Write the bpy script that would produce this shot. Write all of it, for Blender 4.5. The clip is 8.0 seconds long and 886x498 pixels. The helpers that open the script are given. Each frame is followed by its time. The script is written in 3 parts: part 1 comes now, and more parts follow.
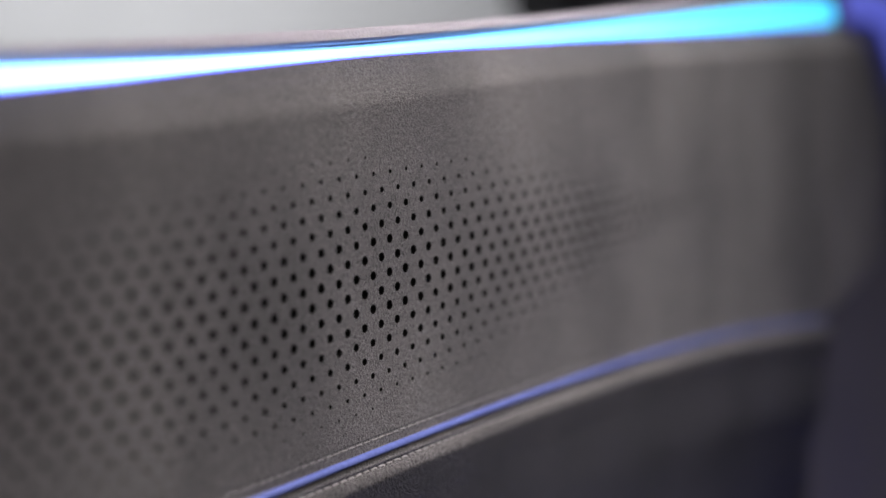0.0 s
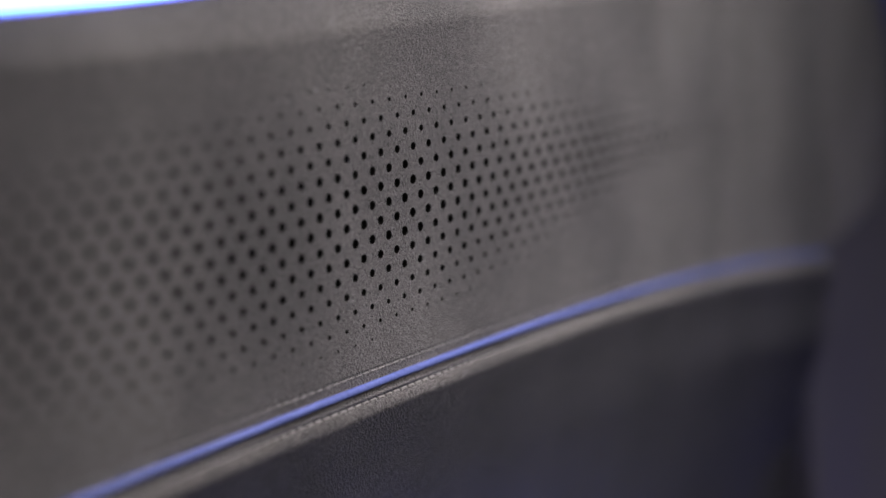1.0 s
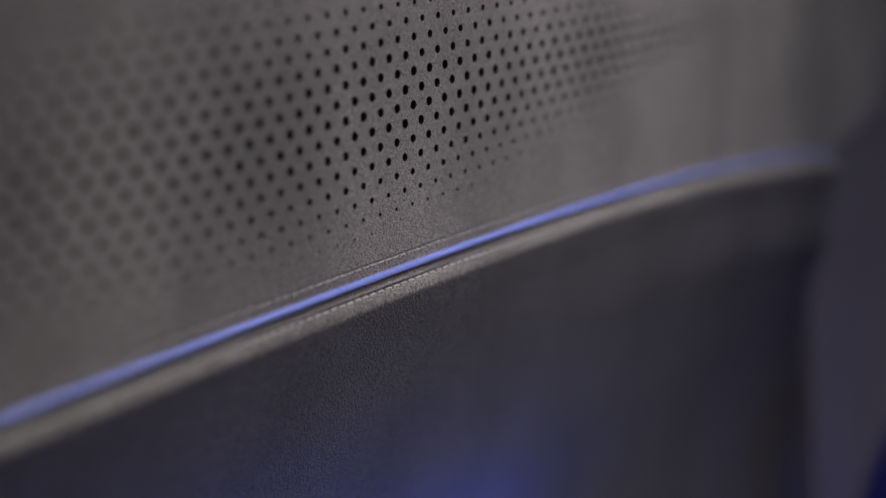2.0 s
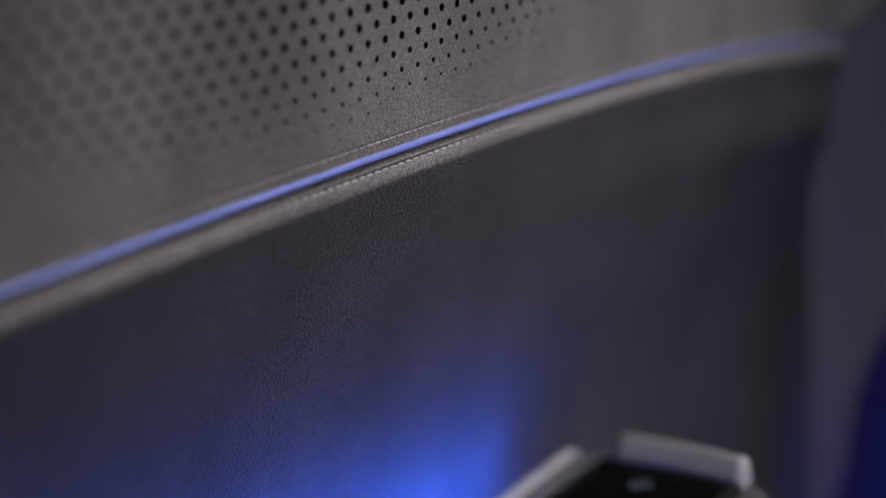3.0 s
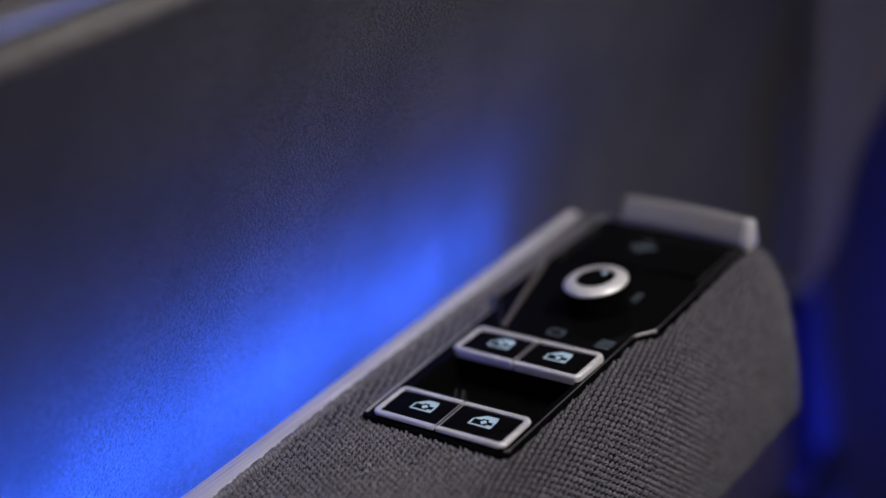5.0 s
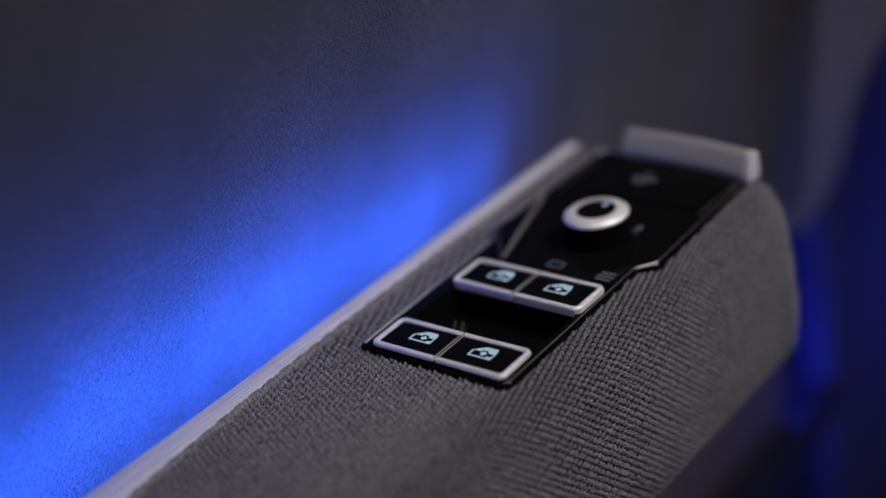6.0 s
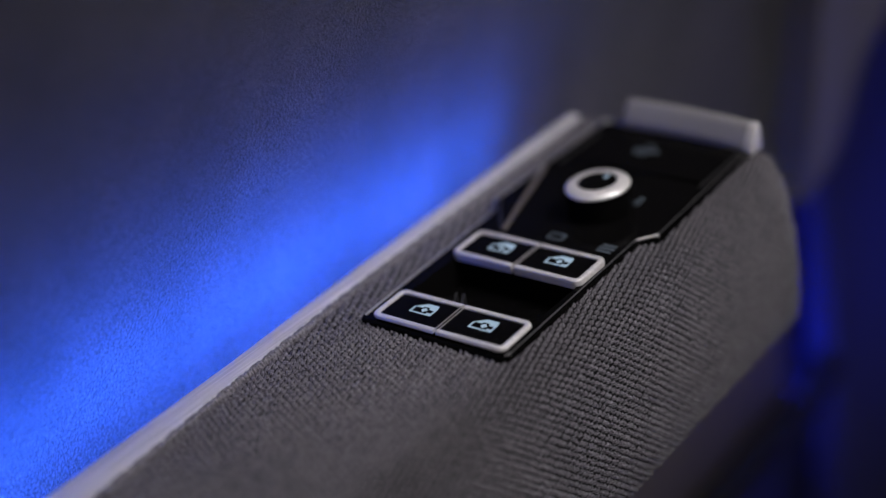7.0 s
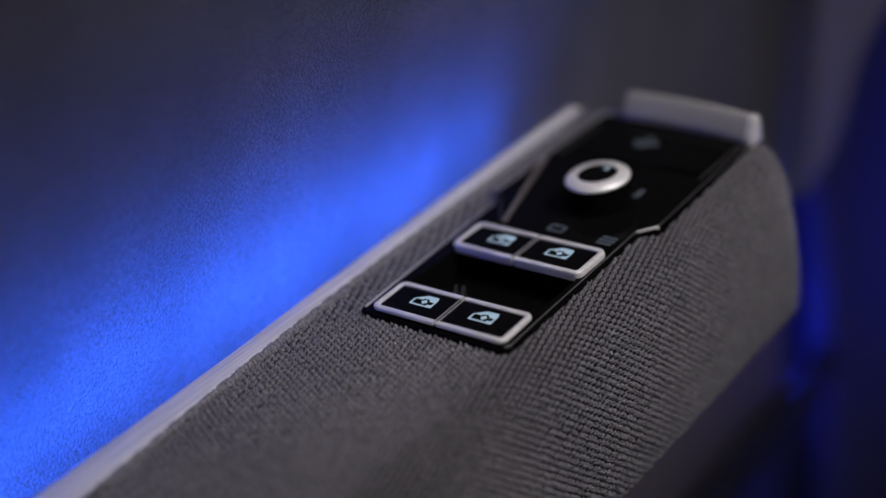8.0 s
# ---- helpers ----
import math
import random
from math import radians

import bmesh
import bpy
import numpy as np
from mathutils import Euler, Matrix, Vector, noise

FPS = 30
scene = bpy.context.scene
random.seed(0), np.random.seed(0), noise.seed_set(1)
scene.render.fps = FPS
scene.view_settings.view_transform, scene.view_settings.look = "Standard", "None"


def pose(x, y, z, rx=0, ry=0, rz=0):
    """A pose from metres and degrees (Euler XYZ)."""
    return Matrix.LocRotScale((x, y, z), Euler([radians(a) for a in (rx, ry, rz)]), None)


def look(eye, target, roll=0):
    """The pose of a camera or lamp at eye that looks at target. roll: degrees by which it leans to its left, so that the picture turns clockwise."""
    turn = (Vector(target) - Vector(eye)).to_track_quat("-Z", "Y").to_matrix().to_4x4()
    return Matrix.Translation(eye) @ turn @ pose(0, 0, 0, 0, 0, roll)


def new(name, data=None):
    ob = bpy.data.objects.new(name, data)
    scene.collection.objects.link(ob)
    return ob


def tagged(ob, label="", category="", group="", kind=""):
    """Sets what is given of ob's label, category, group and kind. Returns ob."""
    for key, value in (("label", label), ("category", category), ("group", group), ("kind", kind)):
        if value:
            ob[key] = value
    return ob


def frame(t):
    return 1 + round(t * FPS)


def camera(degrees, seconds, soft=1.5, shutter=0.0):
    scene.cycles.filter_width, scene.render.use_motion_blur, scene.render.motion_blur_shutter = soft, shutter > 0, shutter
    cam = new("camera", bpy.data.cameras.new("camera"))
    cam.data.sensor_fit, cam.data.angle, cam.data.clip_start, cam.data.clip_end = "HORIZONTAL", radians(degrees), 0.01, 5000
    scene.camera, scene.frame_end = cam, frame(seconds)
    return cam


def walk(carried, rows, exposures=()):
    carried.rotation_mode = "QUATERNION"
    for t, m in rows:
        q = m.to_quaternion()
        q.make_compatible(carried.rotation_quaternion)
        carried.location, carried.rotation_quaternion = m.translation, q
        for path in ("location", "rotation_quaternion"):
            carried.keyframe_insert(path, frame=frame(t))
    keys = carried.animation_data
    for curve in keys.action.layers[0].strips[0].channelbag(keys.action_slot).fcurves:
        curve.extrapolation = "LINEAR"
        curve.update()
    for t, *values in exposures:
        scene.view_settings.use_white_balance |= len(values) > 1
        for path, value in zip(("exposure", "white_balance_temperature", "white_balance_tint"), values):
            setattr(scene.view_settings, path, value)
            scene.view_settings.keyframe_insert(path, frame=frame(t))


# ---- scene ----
cam = camera(39.23, 8.0, soft=1.5)
PATH = [
    (0, (-0.24327, -0.31073, 0.23244), (0.50286, 0.35448, 0.20435), -11.75),
    (0.5, (-0.24180, -0.30864, 0.23086), (0.50120, 0.35888, 0.18221), -11.74),
    (1, (-0.24016, -0.30712, 0.22991), (0.49735, 0.36375, 0.15239), -11.74),
    (1.5, (-0.23800, -0.30469, 0.22902), (0.49160, 0.36911, 0.11200), -11.56),
    (3, (-0.23392, -0.30082, 0.21904), (0.46299, 0.37885, -0.00980), -11.71),
    (3.5, (-0.23223, -0.29295, 0.21576), (0.45460, 0.37885, -0.06162), -11.80),
    (4, (-0.22951, -0.28870, 0.21419), (0.44173, 0.37855, -0.10866), -11.89),
    (4.5, (-0.22932, -0.28736, 0.21417), (0.42323, 0.37450, -0.15478), -11.87),
    (5, (-0.22707, -0.28428, 0.21197), (0.40999, 0.37172, -0.19278), -12.06),
    (6.5, (-0.22646, -0.27904, 0.20815), (0.38581, 0.36149, -0.25537), -11.97),
    (7, (-0.22556, -0.27947, 0.20882), (0.38091, 0.36075, -0.26266), -12.14),
    (7.5, (-0.22585, -0.27886, 0.20879), (0.37930, 0.35920, -0.26730), -12.04),
    (8, (-0.22594, -0.27884, 0.20831), (0.37897, 0.35925, -0.26806), -12.07),
]
walk(cam, [(t, look(eye, target, roll)) for t, eye, target, roll in PATH])
# a fast lens, open wide, focused by hand at one distance
cam.data.dof.use_dof = True
cam.data.dof.focus_distance = 0.404
cam.data.dof.aperture_fstop = 2.45

# ---------------------------------------------------------------- world and lamps
world = bpy.data.worlds.new("studio_air")
scene.world = world
world.use_nodes = True
world.node_tree.nodes["Background"].inputs[0].default_value = (0.8, 0.85, 1.0, 1)
world.node_tree.nodes["Background"].inputs[1].default_value = 0.02
scene.view_settings.exposure = 0.0


def area_lamp(name, m, sx, sy, watts, colour=(1, 1, 1), spread=180):
    data = bpy.data.lights.new(name, "AREA")
    data.shape, data.size, data.size_y, data.energy, data.color = "RECTANGLE", sx, sy, watts, colour
    data.spread = radians(spread)
    ob = new(name, data)
    ob.matrix_world = m
    return ob


# softboxes added out of view: one over the car, a narrow-beamed one beside the door for its falloff, a fill behind, one
# for the hall beyond the window
area_lamp("added_softbox", look((0.42, -0.45, 2.4), (0.1, 0, 0.1)), 1.2, 0.8, 16.5, (1.0, 0.95, 0.99))
area_lamp("added_softbox", look((0.24, -0.52, 0.62), (0.11, 0, 0.175)), 0.34, 0.26, 0.60, (1.0, 0.95, 1.0), 54)
area_lamp("added_softbox", look((-2.2, -1.0, 1.3), (0.0, 0, 0.0)), 1.6, 1.2, 2.8, (1.0, 0.96, 0.98))
area_lamp("added_softbox", look((3.0, 1.7, 2.4), (3.7, 4.0, 0.7)), 3.0, 1.0, 100, (0.97, 0.98, 1.0))


# ---------------------------------------------------------------- materials
def material(name):
    m = bpy.data.materials.new(name)
    m.use_nodes = True
    nt = m.node_tree
    return m, nt, nt.nodes["Principled BSDF"]


def node(nt, kind, **inputs):
    n = nt.nodes.new(kind)
    for key, value in inputs.items():
        n.inputs[key.replace("_", " ")].default_value = value
    return n


def ramp(nt, source, stops):
    r = nt.nodes.new("ShaderNodeValToRGB")
    els = r.color_ramp.elements
    while len(els) < len(stops):
        els.new(0.5)
    for e, (p, c) in zip(els, stops):
        e.position, e.color = p, (*c, 1)
    nt.links.new(source, r.inputs[0])
    return r.outputs[0]


def noise_of(nt, coords, scale, detail=4.0, rough=0.6, stretch=None):
    n = node(nt, "ShaderNodeTexNoise", Scale=scale, Detail=detail, Roughness=rough)
    src = coords
    if stretch:
        mp = nt.nodes.new("ShaderNodeMapping")
        mp.inputs["Scale"].default_value = stretch
        nt.links.new(coords, mp.inputs[0])
        src = mp.outputs[0]
    nt.links.new(src, n.inputs["Vector"])
    return n.outputs[0]


def mix_colour(nt, kind, factor, a, b):
    n = nt.nodes.new("ShaderNodeMix")
    n.data_type, n.blend_type = "RGBA", kind
    for slot, v in ((0, factor), (6, a), (7, b)):
        if isinstance(v, (int, float)):
            n.inputs[slot].default_value = v
        elif isinstance(v, tuple):
            n.inputs[slot].default_value = (*v, 1)
        else:
            nt.links.new(v, n.inputs[slot])
    return n.outputs[2]


def bump(nt, bsdf, height, strength, distance, normal=None):
    b = node(nt, "ShaderNodeBump", Strength=strength, Distance=distance)
    nt.links.new(height, b.inputs["Height"])
    if normal:
        nt.links.new(normal, b.inputs["Normal"])
    nt.links.new(b.outputs[0], bsdf.inputs["Normal"])
    return b.outputs[0]


def object_coords(nt):
    return nt.nodes.new("ShaderNodeTexCoord").outputs["Object"]


def suede(name, dark, light, sheen=0.25, grain=1500.0, nap=26.0, second=None):
    """Brushed microfibre: fine fuzz, and patches where the nap lies another way."""
    m, nt, b = material(name)
    co = object_coords(nt)
    fine = noise_of(nt, co, grain, 3, 0.7, (1.0, 1.0, 0.6))
    patch = noise_of(nt, co, nap, 4, 0.5, (1, 1, 0.42))
    base = ramp(nt, patch, [(0.32, dark), (0.68, light)])
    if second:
        # fades along v, with a ragged edge, to a darker tone that paints in the niche's shade
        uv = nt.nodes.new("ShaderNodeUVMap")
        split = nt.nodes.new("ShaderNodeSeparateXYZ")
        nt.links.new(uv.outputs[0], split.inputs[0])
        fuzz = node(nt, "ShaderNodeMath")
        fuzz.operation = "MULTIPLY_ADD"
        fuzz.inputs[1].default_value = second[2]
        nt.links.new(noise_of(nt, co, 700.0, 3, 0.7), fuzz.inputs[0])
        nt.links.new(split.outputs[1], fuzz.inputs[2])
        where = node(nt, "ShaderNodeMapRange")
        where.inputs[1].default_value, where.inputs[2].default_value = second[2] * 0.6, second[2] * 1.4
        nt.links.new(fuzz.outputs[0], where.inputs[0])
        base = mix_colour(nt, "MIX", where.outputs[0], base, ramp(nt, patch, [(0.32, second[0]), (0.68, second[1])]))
    speck = ramp(nt, fine, [(0.32, (0.20, 0.20, 0.20)), (0.68, (1.95, 1.95, 1.95))])
    nt.links.new(mix_colour(nt, "MULTIPLY", 1.0, base, speck), b.inputs["Base Color"])
    b.inputs["Roughness"].default_value = 0.95
    b.inputs["Specular IOR Level"].default_value = 0.15
    b.inputs["Sheen Weight"].default_value = sheen
    b.inputs["Sheen Roughness"].default_value = 0.6
    bump(nt, b, fine, 1.0, 0.0014)
    return m


def plain(name, colour, rough=0.5, metal=0.0, grain=300.0, vary=0.12, relief=0.0, spec=0.5, stretch=None):
    m, nt, b = material(name)
    n = noise_of(nt, object_coords(nt), grain, 4, 0.6, stretch)
    lo, hi = tuple(c * (1 - vary) for c in colour), tuple(c * (1 + vary) for c in colour)
    nt.links.new(ramp(nt, n, [(0.3, lo), (0.7, hi)]), b.inputs["Base Color"])
    b.inputs["Roughness"].default_value = rough
    b.inputs["Metallic"].default_value = metal
    b.inputs["Specular IOR Level"].default_value = spec
    if relief:
        bump(nt, b, n, 0.6, relief)
    return m


def glowing(name, colour, strength):
    m, nt, b = material(name)
    b.inputs["Base Color"].default_value = (0.10, 0.11, 0.12, 1)
    b.inputs["Emission Color"].default_value = (*colour, 1)
    b.inputs["Emission Strength"].default_value = strength
    return m


def knit(name):
    """Charcoal yarn; the loops themselves are modelled."""
    m, nt, b = material(name)
    uv = nt.nodes.new("ShaderNodeUVMap").outputs[0]
    yarn = noise_of(nt, uv, 2600, 3, 0.7, (0.5, 1.0, 1.0))
    tone = noise_of(nt, uv, 22, 3, 0.6)
    base = ramp(nt, yarn, [(0.34, (0.020, 0.019, 0.022)), (0.68, (0.310, 0.290, 0.322))])
    shade = ramp(nt, tone, [(0.3, (0.85, 0.85, 0.87)), (0.7, (1.12, 1.1, 1.08))])
    nt.links.new(mix_colour(nt, "MULTIPLY", 1.0, base, shade), b.inputs["Base Color"])
    b.inputs["Roughness"].default_value = 0.27
    b.inputs["Specular IOR Level"].default_value = 1.0
    b.inputs["Sheen Weight"].default_value = 0.08
    bump(nt, b, yarn, 1.0, 0.0009)
    return m


M_SUEDE = suede("grey_suede", (0.100, 0.091, 0.086), (0.238, 0.216, 0.205), grain=1800, nap=15)
M_SEAM_SHADE = suede("seam_shade_suede", (0.042, 0.038, 0.046), (0.068, 0.062, 0.073), sheen=0.12, grain=900)
# grey suede whose second, darker tone is the shade under the roll
M_NICHE_SHADE = suede("niche_shade_suede", (0.110, 0.099, 0.093), (0.200, 0.178, 0.170), sheen=0.15, grain=1250, second=((0.029, 0.0265, 0.0330), (0.052, 0.0470, 0.0570), 0.0015))
# walls and beds of the holes, coloured dark for the shade inside
M_HOLE = plain("perforation_shade", (0.016, 0.014, 0.012), 0.9, spec=0.1)
M_LEATHER = plain("grey_leather", (0.50, 0.46, 0.485), 0.6, grain=1100, relief=0.0012)
M_PIPING = plain("blue_piping", (0.19, 0.235, 0.60), 0.26, grain=700, relief=0.0003)
M_THREAD = plain("grey_thread", (0.42, 0.395, 0.375), 0.8, grain=3000, vary=0.3)
M_STRIP = glowing("light_guide", (0.09, 0.58, 1.0), 5.0)
# the guide is fed from its rear end and dims towards the front
_nt = M_STRIP.node_tree
_sep = _nt.nodes.new("ShaderNodeSeparateXYZ")
_nt.links.new(object_coords(_nt), _sep.inputs[0])
_fade = node(_nt, "ShaderNodeMapRange")
for _k, _v in ((1, -0.1), (2, 0.47), (3, 6.5), (4, 1.2)):
    _fade.inputs[_k].default_value = _v
_nt.links.new(_sep.outputs[0], _fade.inputs[0])
_nt.links.new(_fade.outputs[0], _nt.nodes["Principled BSDF"].inputs["Emission Strength"])
_tint = node(_nt, "ShaderNodeMapRange")
_tint.inputs[1].default_value, _tint.inputs[2].default_value = 0.0, 0.30
_nt.links.new(_sep.outputs[0], _tint.inputs[0])
_nt.links.new(mix_colour(_nt, "MIX", _tint.outputs[0], (0.20, 0.45, 1.0), (0.06, 0.62, 1.0)), _nt.nodes["Principled BSDF"].inputs["Emission Color"])
# emission that stands for the blue halo round the strip
M_STRIP_HALO = glowing("strip_halo_blue", (0.10, 0.12, 1.0), 3.5)
M_LED = glowing("blue_light_guide", (0.020, 0.122, 1.0), 170)
# this guide is fed from the rear as well
_nt = M_LED.node_tree
_sep = _nt.nodes.new("ShaderNodeSeparateXYZ")
_nt.links.new(object_coords(_nt), _sep.inputs[0])
_fade = node(_nt, "ShaderNodeMapRange")
for _k, _v in ((1, 0.0), (2, 0.13), (3, 150.0), (4, 70.0)):
    _fade.inputs[_k].default_value = _v
_nt.links.new(_sep.outputs[0], _fade.inputs[0])
_nt.links.new(_fade.outputs[0], _nt.nodes["Principled BSDF"].inputs["Emission Strength"])
M_POCKET_LED = glowing("pocket_light_guide", (0.015, 0.028, 1.0), 160)
M_RIM_LED = glowing("rim_light_guide", (0.015, 0.028, 1.0), 115)
M_CORNER_GLOW = glowing("corner_glow_blue", (0.17, 0.20, 1.0), 0.55)
M_FOOT_LED = glowing("footwell_light_guide", (0.02, 0.035, 1.0), 95)
M_KNIT = knit("knit_cloth")
# near-black tone for the shade between the knobs of yarn
M_GAP_SHADE = plain("knit_gap_shade", (0.010, 0.0095, 0.010), 0.9, 0, 1500, 0.3, spec=0.1)
M_ALU = plain("brushed_aluminium", (0.60, 0.58, 0.57), 0.55, 0.25, 1400, 0.32, 0.0002, stretch=(0.02, 1, 1))
M_CHROME = plain("satin_chrome", (0.82, 0.79, 0.76), 0.38, 0.45, 1500, 0.18, 0.00005, stretch=(1, 0.06, 1))
M_GLOSS = plain("gloss_black", (0.0035, 0.0033, 0.0033), 0.07, 0, 200, 0.2, spec=0.03)
M_BRONZE = plain("bronze_satin_metal", (0.34, 0.295, 0.26), 0.55, 0.9, 900, 0.12, 0.00005)
M_SATIN = plain("satin_aluminium", (0.36, 0.345, 0.335), 0.60, 0.55, 900, 0.12, 0.00005)
M_ICON = glowing("icon_print", (0.42, 0.60, 0.75), 0.42)
M_ICON.node_tree.nodes["Principled BSDF"].inputs["Base Color"].default_value = (0.2, 0.25, 0.3, 1)
M_MARK = plain("mark_print", (0.070, 0.088, 0.105), 0.6, 0, 900, 0.2, spec=0.2)
M_RIM = plain("thin_chrome", (0.42, 0.41, 0.41), 0.30, 1.0, 800, 0.1)
M_RIM_DARK = plain("dark_satin_metal", (0.05, 0.049, 0.050), 0.5, 0.8, 800, 0.1)
M_ENDTRIM = plain("grey_grained_plastic", (0.145, 0.135, 0.154), 0.7, 0, 1200, 0.15, 0.0002, spec=0.2)
M_POST = plain("grey_post_plastic", (0.055, 0.052, 0.050), 0.8, 0, 900, 0.2, 0.0002, spec=0.1)
M_SKIRT = plain("brown_black_plastic", (0.120, 0.102, 0.085), 0.75, 0, 900, 0.2, 0.0002, spec=0.15)
M_LOWER_GREY = plain("dark_grained_plastic", (0.040, 0.038, 0.041), 0.8, 0, 1100, 0.15, 0.0002, spec=0.1)
M_DASH = plain("dark_plastic", (0.02, 0.02, 0.024), 0.6, 0, 900, 0.2, 0.0002)
M_LOWER = plain("dark_door_plastic", (0.008, 0.0075, 0.007), 0.7, 0, 1000, 0.2, 0.0002, spec=0.15)
M_WALL = plain("white_studio_paint", (0.78, 0.78, 0.79), 0.9, 0, 3, 0.03)
M_FLOOR = plain("grey_studio_floor", (0.3, 0.3, 0.31), 0.4, 0, 5, 0.1)
M_GLASS, _nt, _b = material("window_glass")
_b.inputs["Transmission Weight"].default_value = 1.0
_b.inputs["Roughness"].default_value = 0.0
_b.inputs["IOR"].default_value = 1.45


# ---------------------------------------------------------------- mesh helpers
def part(name, bm, mat, parent=None, label="", smooth=True, kind="", normals=True):
    me = bpy.data.meshes.new(name)
    if normals:
        bmesh.ops.recalc_face_normals(bm, faces=bm.faces)
    bm.to_mesh(me)
    bm.free()
    for m in mat if isinstance(mat, (list, tuple)) else [mat]:
        me.materials.append(m)
    if smooth:
        for p in me.polygons:
            p.use_smooth = True
        me.set_sharp_from_angle(angle=radians(42))
    ob = new(name, me)
    ob.parent = parent
    if label:
        ob["label"] = label
    if kind:
        ob["kind"] = kind
    return ob


def thing(name, label, category, at=(0, 0, 0), group="", kind=""):
    ob = new(name)
    ob.empty_display_size = 0.02
    ob.location = at
    return tagged(ob, label, category, group, kind)


def under(ob, parent):
    """Puts ob, built in world coordinates, under a thing that stands somewhere else."""
    ob.parent = parent
    ob.matrix_parent_inverse = Matrix.Translation(-Vector(parent.location))
    return ob


def loft(sections, bm=None, closed=False, caps=False):
    """A sheet through rows of points, with arc lengths in metres as UVs."""
    bm = bm or bmesh.new()
    uv = bm.loops.layers.uv.verify()
    rows = [[bm.verts.new(p) for p in s] for s in sections]
    lens_u = [0.0]
    mid = len(sections[0]) // 2
    for a, b in zip(sections, sections[1:]):
        lens_u.append(lens_u[-1] + (Vector(b[mid]) - Vector(a[mid])).length)
    ref = sections[len(sections) // 2]
    lens_v = [0.0]
    for a, b in zip(ref, list(ref[1:]) + [ref[0]]):
        lens_v.append(lens_v[-1] + (Vector(b) - Vector(a)).length)
    n = len(ref)
    for i in range(len(rows) - 1):
        for j in range(n if closed else n - 1):
            k = (j + 1) % n
            f = bm.faces.new((rows[i][j], rows[i + 1][j], rows[i + 1][k], rows[i][k]))
            for loop, (p, q) in zip(f.loops, ((i, j), (i + 1, j), (i + 1, j + 1), (i, j + 1))):
                loop[uv].uv = (lens_u[p], lens_v[q])
    if caps:
        bm.faces.new(rows[0])
        bm.faces.new(list(reversed(rows[-1])))
    return bm


def steps(a, b, n):
    return [a + (b - a) * i / (n - 1) for i in range(n)]


def smooth_line(points, n):
    """n points on a Catmull-Rom line through the given ones."""
    pts = [Vector(p) for p in points]
    pts = [2 * pts[0] - pts[1]] + pts + [2 * pts[-1] - pts[-2]]
    out = []
    for i in range(n):
        s = i / (n - 1) * (len(pts) - 3)
        k = min(int(s), len(pts) - 4)
        t = s - k
        a, b, c, d = pts[k : k + 4]
        out.append(0.5 * (2 * b + (c - a) * t + (2 * a - 5 * b + 4 * c - d) * t**2 + (3 * b - a - 3 * c + d) * t**3))
    return out


def box(bm, lo, hi, bevel=0.0, segments=2):
    made = bmesh.ops.create_cube(bm, size=1.0)["verts"]
    for v in made:
        v.co = [lo[k] + (v.co[k] + 0.5) * (hi[k] - lo[k]) for k in range(3)]
    if bevel:
        edges = list({e for v in made for e in v.link_edges})
        bmesh.ops.bevel(bm, geom=edges, offset=bevel, segments=segments, affect="EDGES", profile=0.5)
    return bm


def tube(line, radius, sides=12):
    """A round cord along a line; the radius is one number or follows from the point's count."""
    sections = []
    for i, p in enumerate(line):
        d = (Vector(line[min(i + 1, len(line) - 1)]) - Vector(line[max(i - 1, 0)])).normalized()
        side = d.cross(Vector((0, 0, 1))).normalized()
        up = side.cross(d)
        r = radius(i) if callable(radius) else radius
        sections.append([Vector(p) + r * (math.cos(a) * side + math.sin(a) * up) for a in (2 * math.pi * k / sides for k in range(sides))])
    return loft(sections, closed=True, caps=True)


def rounded(x0, x1, y0, y1, radii, n=5):
    """Outline of a rectangle, counterclockwise from the corner (x0, y0), with a radius for each corner."""
    out = []
    for (cx, cy, a0), r in zip(((x0, y0, 180), (x1, y0, 270), (x1, y1, 0), (x0, y1, 90)), radii):
        if r <= 0:
            out.append((cx, cy))
            continue
        px, py = cx + (r if cx == x0 else -r), cy + (r if cy == y0 else -r)
        for k in range(n + 1):
            a = radians(a0 + 90 * k / n)
            out.append((px + r * math.cos(a), py + r * math.sin(a)))
    return out


def prism(bm, outline, z0, z1, bevel=0.0):
    """A solid from a plan outline, with a small chamfer round its top."""
    n = len(outline)

    def ring(z, inset):
        out = []
        for i, (x, y) in enumerate(outline):
            (ax, ay), (bx, by) = outline[i - 1], outline[(i + 1) % n]
            t = Vector((bx - ax, by - ay)).normalized()
            out.append(bm.verts.new((x - t.y * inset, y + t.x * inset, z)))
        return out

    levels = [ring(z0, 0), ring(z1 - bevel, 0)] + ([ring(z1 - bevel * 0.3, bevel * 0.3), ring(z1, bevel)] if bevel else [])
    for a, b in zip(levels, levels[1:]):
        for i in range(n):
            bm.faces.new((a[i], a[(i + 1) % n], b[(i + 1) % n], b[i]))
    bm.faces.new(levels[-1])
    bm.faces.new(list(reversed(levels[0])))
    return bm


# ---------------------------------------------------------------- studio round the car
def slab(name, lo, hi, mat, label, category):
    ob = part(name, box(bmesh.new(), lo, hi), mat, smooth=False)
    return tagged(ob, label, category, kind="structure")


